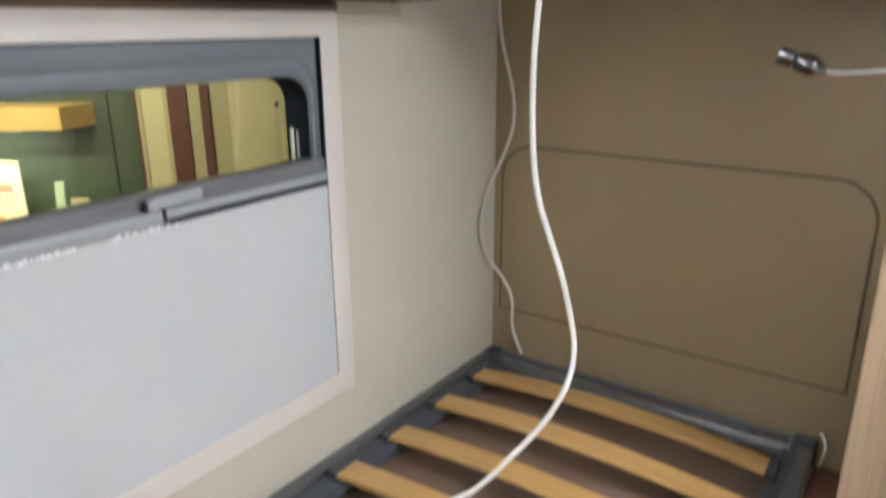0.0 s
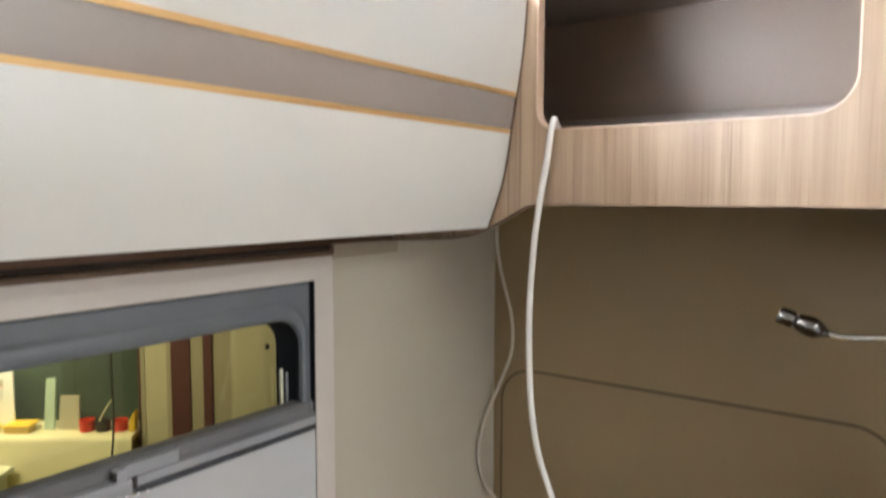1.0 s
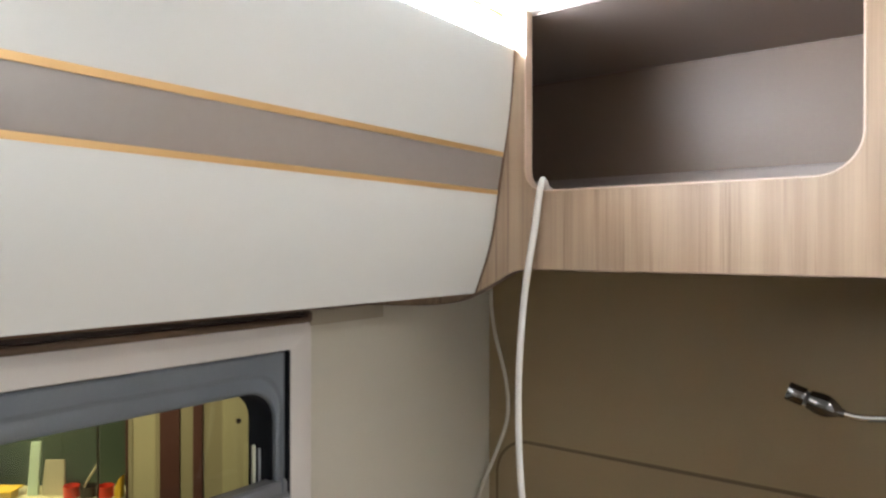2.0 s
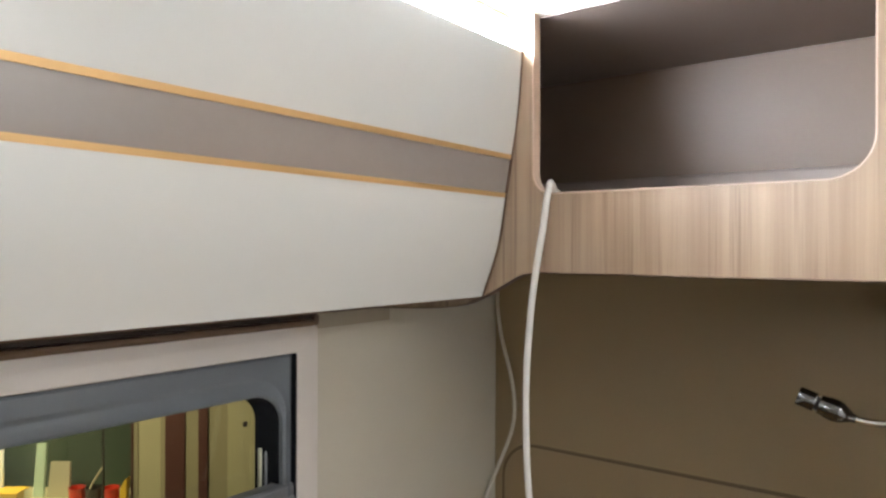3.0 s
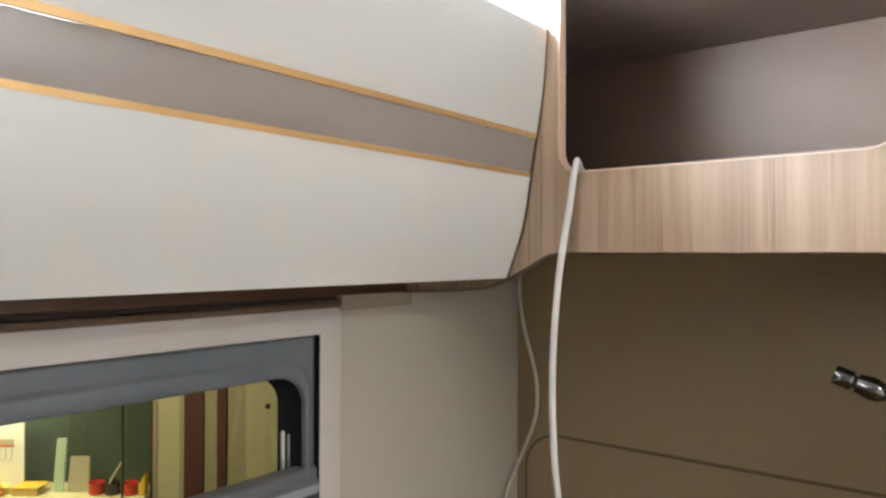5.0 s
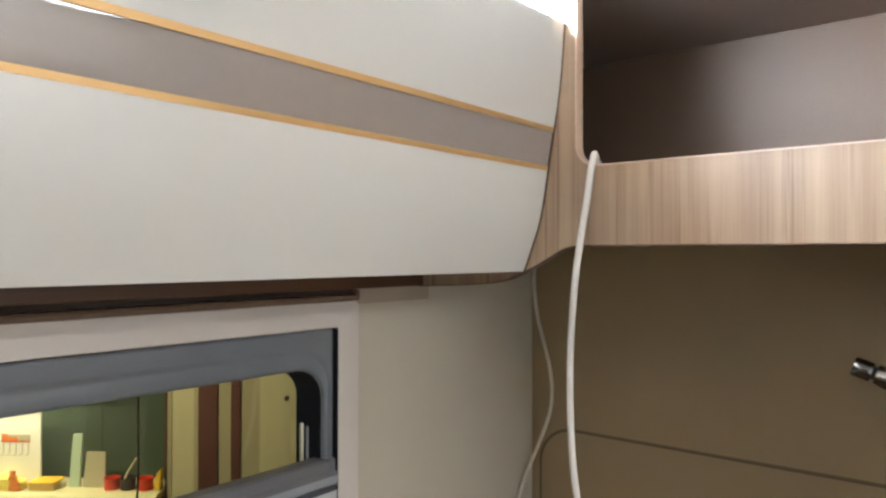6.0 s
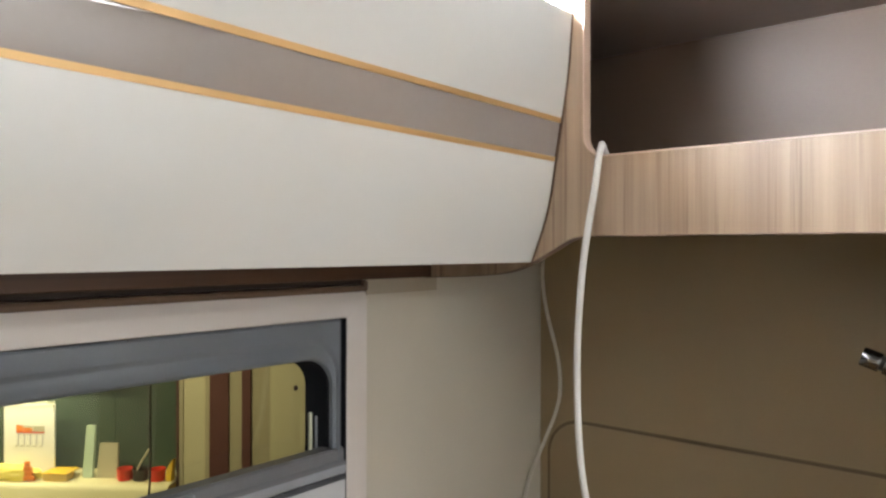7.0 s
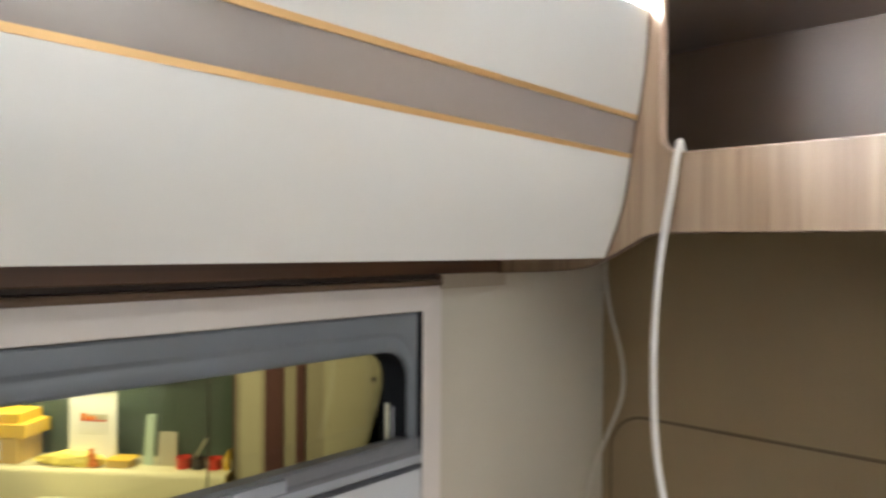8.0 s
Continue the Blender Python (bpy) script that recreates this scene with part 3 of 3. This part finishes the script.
part("side_panel", box(BW - 0.015, BW, BL, -0.006, 0.001, 0.410), M_WOOD, bed, "light wood side panel")
# added board; its red-brown stands in for shaded floor in the gap
part("gap_shade_board", box(0.8165, 0.878, -0.38, -0.012, 0.372, 0.392, 0.002), M_GAP_SHADE, bed, "red-brown board added for the shaded floor beside the rail")
part("end_panel", box(0.006, BW - 0.017, BL, BL + 0.015, 0.001, 0.410), M_WOOD, bed)

# ---------------------------------------------------------------- reading lamp
lamp = thing("reading_lamp", (0.882, -0.31, 1.2290), "chrome gooseneck reading lamp fixed to the wardrobe side", "lamp")
LA = look((0.752, -0.310, 1.2285), (0.695, -0.314, 1.2485))
part("base", turned([(0.022, 0), (0.022, 0.009), (0.018, 0.013), (0.007, 0.015)], pose(0.8838, -0.31, 1.2290, 0, -90, 0), 28), M_CHROME, lamp, "", True)
part("neck", tube([(0.870, -0.310, 1.2290), (0.845, -0.310, 1.2285), (0.815, -0.310, 1.2255), (0.785, -0.310, 1.2225), (0.768, -0.310, 1.2240), (0.750, -0.310, 1.2292)], lambda t: 0.0050 - 0.0008 * t, 14), M_CHROME, lamp, "bent chrome gooseneck", True)
head = part("head", turned([(0.0048, 0.013), (0.0062, 0.007), (0.0100, 0.001), (0.0138, -0.006), (0.0152, -0.013), (0.0148, -0.021), (0.0132, -0.028), (0.0126, -0.033)], LA, 32), M_DIM_CHROME, lamp, "polished chrome head darkened for its reflections", True)
part("ring", turned([(0.0098, -0.033), (0.0098, -0.038)], LA, 28), M_BLACK, head, "black ring", True)
part("tip", turned([(0.0122, -0.038), (0.0128, -0.039), (0.0128, -0.0590), (0.0116, -0.0605), (0.0095, -0.058)], LA, 28), M_DIM_CHROME, head, "chrome lamp tip darkened for its reflections", True)

# ---------------------------------------------------------------- cables
tagged(part("white_cable", tube([
    (0.345, -0.18, 1.534), (0.343, -0.30, 1.5345), (0.350, -0.362, 1.5385), (0.361, -0.398, 1.549), (0.3665, -0.414, 1.547), (0.3645, -0.420, 1.523), (0.359, -0.422, 1.478), (0.348, -0.424, 1.412),
    (0.339, -0.426, 1.336), (0.334, -0.429, 1.221), (0.340, -0.432, 1.087), (0.356, -0.435, 1.000), (0.379, -0.436, 0.940), (0.407, -0.438, 0.873), (0.432, -0.441, 0.792), (0.447, -0.452, 0.733), (0.445, -0.473, 0.673), (0.419, -0.505, 0.604),
    (0.374, -0.550, 0.535), (0.333, -0.600, 0.482), (0.300, -0.680, 0.473), (0.290, -0.800, 0.477), (0.330, -0.930, 0.474)], 0.0051, 14, 10), M_CABLE, None, "", True), "thick white cable hanging from the shelf onto the slats", "cable")
tagged(part("corner_cable", tube([
    (0.030, -0.020, 1.424), (0.017, -0.020, 1.343), (0.026, -0.018, 1.255), (0.056, -0.018, 1.149), (0.062, -0.017, 1.082), (0.053, -0.018, 1.030), (0.026, -0.024, 0.958), (0.012, -0.060, 0.885), (0.010, -0.085, 0.811), (0.012, -0.058, 0.728),
    (0.041, -0.022, 0.662), (0.068, -0.017, 0.605), (0.071, -0.017, 0.530), (0.092, -0.018, 0.475), (0.105, -0.020, 0.4585)], 0.0040, 10, 10), M_CABLE2, None, "", True), "thin beige cable hanging down the wall corner", "cable")
tagged(part("cable_end", tube([(0.826, -0.030, 0.400), (0.832, -0.022, 0.440), (0.826, -0.014, 0.462), (0.818, -0.006, 0.466)], 0.0026, 10), M_CABLE, None, "", True), "short white cable end beside the bed frame", "cable")

# ---------------------------------------------------------------- fill lamp added in the aisle, out of view
clamp = thing("fill_lamp", (1.64, -0.75, CEIL), "flat lamp panel added out of view over the aisle as fill light", "lamp")
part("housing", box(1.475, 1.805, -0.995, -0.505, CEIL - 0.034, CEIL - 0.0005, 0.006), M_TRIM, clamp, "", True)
part("diffuser", box(1.49, 1.79, -0.98, -0.52, CEIL - 0.046, CEIL - 0.0345, 0.004), M_FILL, clamp, "frosted glowing cover", True)

# ---------------------------------------------------------------- workshop outside the window


def shop(bm):
    """From the workshop's own axes (along the bench, towards the window, up) into the place."""
    bmesh.ops.transform(bm, verts=bm.verts, matrix=Matrix(((UX, NX, 0, OX), (UY, NY, 0, OY), (0, 0, 1, OZ), (0, 0, 0, 1))))
    return bm


def sbox(s0, s1, d0, d1, z0, z1, bevel=0.0):
    return shop(box(s0, s1, d0, d1, z0, z1, bevel))


structure("ground", box(-9, 9, -9, 9, -0.46, -0.42), M_WORKWALL, "plain grey workshop floor outside", "ground")
BENCH = 0.497
structure("workshop_wall", sbox(-3.6, 3.6, -0.42, -0.34, -0.42, 2.6), M_WORKWALL, "dull workshop wall outside", "wall")
backboard = thing("bench_backboard", spot(-0.9, -0.12, BENCH), "dark green board of three panels behind the workbench", "board")
for a, b, front in ((-2.2, -0.552, -0.120), (-0.549, -0.229, -0.120), (-0.227, 0.078, -0.1165)):
    part("panel", sbox(a, b, -0.14, front, BENCH, 1.60, 0.0015), M_GREEN, backboard)
bench = thing("workbench", spot(-0.9, 0, -0.42), "workbench under a pale yellow cloth and a bright lamp", "workbench")
part("top", sbox(-2.2, 0.075, -0.1155, 0.07, BENCH - 0.022, BENCH - 0.0045), M_YWOOD, bench)
cloth = [(-0.1155, BENCH - 0.004), (-0.1155, BENCH), (0.060, BENCH), (0.072, BENCH - 0.003), (0.079, BENCH - 0.010), (0.083, BENCH - 0.022), (0.088, 0.30), (0.092, -0.10), (0.0905, -0.10), (0.086, 0.30), (0.081, BENCH - 0.024), (0.071, BENCH - 0.0042)]
part("cloth", shop(lofted([[(s, d + (0.006 * math.sin(s * 17) + 0.004 * math.sin(s * 41 + 1)) * min(1, max(0, (BENCH - 0.02 - z) * 3)), z) for d, z in cloth] for s in np.linspace(-2.2, 0.0755, 90)], True)), M_BENCH, bench, "pale yellow cloth hanging over the front edge", True)
for a in (-2.1, -1.0, 0.0):
    part("leg", sbox(a, a + 0.05, -0.05, 0.0, -0.42, BENCH - 0.0225), M_YWOOD, bench)
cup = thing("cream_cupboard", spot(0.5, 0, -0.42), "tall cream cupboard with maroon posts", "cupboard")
for nm, a, b, d, m in (("edge_strip", 0.0765, 0.085, 0.006, M_MAROON), ("edge_strip", 0.0852, 0.103, 0.003, M_CREAM_SHADE), ("panel", 0.1032, 0.187, 0.0, M_CREAM), ("edge_strip", 0.1872, 0.2063, 0.003, M_CREAM_SHADE), ("post", 0.2065, 0.281, 0.008, M_MAROON), ("panel", 0.2812, 0.331, 0.002, M_CREAM_SHADE),
                       ("post", 0.3312, 0.366, 0.006, M_MAROON), ("panel", 0.3662, 0.440, -0.002, M_CREAM_SHADE), ("door", 0.4402, 1.60, 0.002, M_CREAM)):
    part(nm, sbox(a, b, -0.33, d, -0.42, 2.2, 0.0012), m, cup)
wbox = thing("wall_box", spot(-0.6, 0, 0.91), "yellow wooden shelf box fixed on the green board", "shelf")
part("body", shop(lofted([[(s, d, z) for s, d in ((-1.3, -0.1198), (-1.3, 0.05), (-0.190, 0.05), (-0.133, -0.1163), (-0.229, -0.1163), (-0.229, -0.1198))] for z in (0.912, 1.0)], True)), M_YWOOD, wbox)

# things on the bench
cal = thing("calendar", spot(-0.50, -0.02, BENCH), "white spiral-bound desk calendar with red and grey print", "calendar")
part("sheet", sbox(-0.618, -0.415, -0.018, -0.010, BENCH + 0.001, 0.778), M_PAPER, cal)
for i in range(19):
    part("ring", shop(tube([(-0.613 + 0.0108 * i, -0.014 + 0.009 * math.cos(g), 0.778 + 0.009 * math.sin(g)) for g in np.linspace(-2.4, 2.4, 7)], 0.0016, 6, 3)), M_CLEAR, cal)
part("print_block", sbox(-0.568, -0.454, -0.0098, -0.0088, 0.6645, 0.6700), M_RED, cal)
part("print_block", sbox(-0.568, -0.542, -0.0098, -0.0088, 0.6702, 0.6960), M_ORANGE, cal)
part("print_block", sbox(-0.540, -0.504, -0.0098, -0.0088, 0.6702, 0.6850), M_ORANGE, cal)
part("print_block", sbox(-0.502, -0.454, -0.0098, -0.0088, 0.6702, 0.6930), M_TAN, cal)
part("print_block", sbox(-0.540, -0.504, -0.0098, -0.0088, 0.6852, 0.6930), M_TAN, cal)
for i in range(5):
    a = -0.561 + 0.0245 * i
    part("print_line", sbox(a, a + 0.003, -0.0098, -0.0088, 0.6180, 0.6600), M_PRINT, cal)
    part("print_block", sbox(a - 0.012, a - 0.001, -0.0098, -0.0088, 0.6120, 0.6165), M_TAN, cal)

bag = bmesh.new()
bmesh.ops.create_icosphere(bag, subdivisions=4, radius=1.0)
for v in bag.verts:
    k = noise.noise(v.co * 2.3) * 0.22 + noise.noise(v.co * 6) * 0.10
    v.co = Vector((-0.590 + 0.142 * v.co.x * (1 + k), 0.030 + 0.034 * v.co.y * (1 + k), max(BENCH, BENCH + 0.022 + 0.034 * v.co.z * (1 + k) * (1 + 0.45 * v.co.x))))
bag_ob = tagged(part("yellow_bag", shop(bag), M_BAG, None, "", True), "crumpled yellow bag lying on the workbench", "bag")
for i in range(4):
    part("print_block", shop(box(-0.496 + 0.005 * (i % 2), -0.452 - 0.006 * i, 0.050, 0.060, BENCH + 0.003 + 0.019 * i, BENCH + 0.0205 + 0.019 * i, 0.003)), M_ORANGE, bag_ob, "orange print on the bag")
blk = thing("yellow_block", spot(-0.385, 0.02, BENCH), "low yellow cardboard carton on the workbench", "carton")
part("body", sbox(-0.425, -0.328, 0.0, 0.050, BENCH + 0.0005, BENCH + 0.026, 0.003), M_YWOOD, blk)
part("lid", sbox(-0.428, -0.325, -0.030, 0.053, BENCH + 0.0265, BENCH + 0.033, 0.002), M_YELLOW, blk)
tagged(part("plastic_strip", shop(prism([(-0.297, BENCH + 0.001), (-0.256, BENCH + 0.001), (-0.243, 0.701), (-0.281, 0.701)], y_plane, 0.002, -0.010, 0.002)), M_PALE), "pale green plastic strip standing on the bench", "strip")
tagged(part("small_board", shop(prism([(-0.243, BENCH + 0.001), (-0.158, BENCH + 0.001), (-0.155, 0.633), (-0.229, 0.633)], y_plane, 0.0, -0.010, 0.002)), M_TAN), "small tan board standing on the workbench", "board")


def pot(s, d, mat, label):
    ob = thing("pot", spot(s, d, BENCH), label, "pot", "pots on the workbench")
    m = Matrix.Translation(spot(s, d, BENCH + 0.0005))
    part("body", turned([(0.024, 0), (0.028, 0.003), (0.0285, 0.036), (0.0300, 0.038), (0.0300, 0.044), (0.0265, 0.044), (0.0255, 0.012)], m, 24), mat, ob, "", True)


pot(-0.122, 0.012, M_RED, "small red plastic pot on the workbench")
pot(-0.060, 0.012, M_BLACK, "small black plastic pot on the workbench")
pot(0.006, 0.012, M_RED, "small red plastic pot on the workbench")
tagged(part("brush_stick", shop(tube([(-0.082, 0.012, BENCH + 0.014), (-0.066, 0.010, BENCH + 0.056), (-0.030, 0.004, BENCH + 0.118)], 0.0042, 8)), M_CREAM, None, "", True), "pale wooden stick leaning in the black pot", "stick")
tagged(part("yellow_scoop", shop(prism([(0.044, BENCH + 0.001), (0.070, BENCH + 0.001), (0.073, BENCH + 0.085), (0.060, BENCH + 0.070), (0.046, BENCH + 0.040)], y_plane, 0.0, 0.03, 0.003)), M_YELLOW), "curved yellow plastic scoop on the workbench", "scoop")
big = thing("yellow_carton", spot(-0.85, 0, BENCH), "large yellow cardboard carton on the workbench", "carton")
part("body", sbox(-1.02, -0.797, -0.10, 0.05, BENCH + 0.0005, 0.600, 0.003), M_YWOOD, big)
part("label_patch", sbox(-0.925, -0.870, 0.0502, 0.0515, 0.510, 0.590), M_PAPER, big)
big2 = thing("yellow_carton", spot(-0.85, 0, 0.601), "long yellow cardboard carton lying on another", "carton")
part("body", sbox(-1.04, -0.760, -0.10, 0.055, 0.6010, 0.657, 0.003), M_YELLOW, big2)
part("lid", sbox(-1.02, -0.797, -0.10, 0.045, 0.6575, 0.697, 0.003), M_YELLOW, big2)
tub = thing("plastic_tub", spot(-0.50, 0.2, 0.18), "milky plastic tub with blue contents before the bench", "tub")
part("body", sbox(-0.64, -0.37, 0.12, 0.26, 0.18, 0.375, 0.012), M_CLEAR, tub)
part("rim", sbox(-0.66, -0.35, 0.11, 0.275, 0.3755, 0.398, 0.006), M_CLEAR, tub)
part("contents", sbox(-0.62, -0.39, 0.2605, 0.266, 0.24, 0.36), M_BLUE, tub)
stool = thing("stool", spot(-0.50, 0.19, -0.42), "plain wooden stool under the tub", "stool")
part("seat", sbox(-0.68, -0.33, 0.105, 0.29, 0.155, 0.179, 0.003), M_YWOOD, stool)
for a, b in ((-0.67, 0.11), (-0.36, 0.11), (-0.67, 0.262), (-0.36, 0.262)):
    part("leg", sbox(a, a + 0.022, b, b + 0.022, -0.42, 0.1545), M_YWOOD, stool)
tagged(part("black_wire", shop(tube([(0.025, 0.115, 1.9), (0.025, 0.115, 1.2), (0.025, 0.115, 0.8), (0.026, 0.115, 0.55), (0.016, 0.118, 0.40), (0.010, 0.12, 0.20), (0.010, 0.12, -0.415)], 0.0042, 8)), M_BLACK, None, "", True), "black wire hanging down before the workbench", "cable")

# unseen lamp fixtures added to light the workshop
tube_lamp = thing("added_tube_lamp", spot(-0.72, 0.03, 0.91), "unseen slim tube lamp added under the yellow shelf box", "lamp")
part("housing", sbox(-1.1, -0.34, 0.012, 0.048, 0.9095, 0.9117, 0.0), M_PAPER, tube_lamp)
hang = thing("workbench_lamp", spot(-0.5, 0.6, 1.63), "unseen long lamp on two wall brackets added over the workbench", "lamp")
part("housing", sbox(-1.06, 0.06, 0.86, 1.04, 1.640, 1.670, 0.004), M_PAPER, hang)
for a in (-0.9, -0.12):
    part("bracket", sbox(a, a + 0.03, -0.34, 0.88, 1.672, 1.690), M_PRINT, hang)
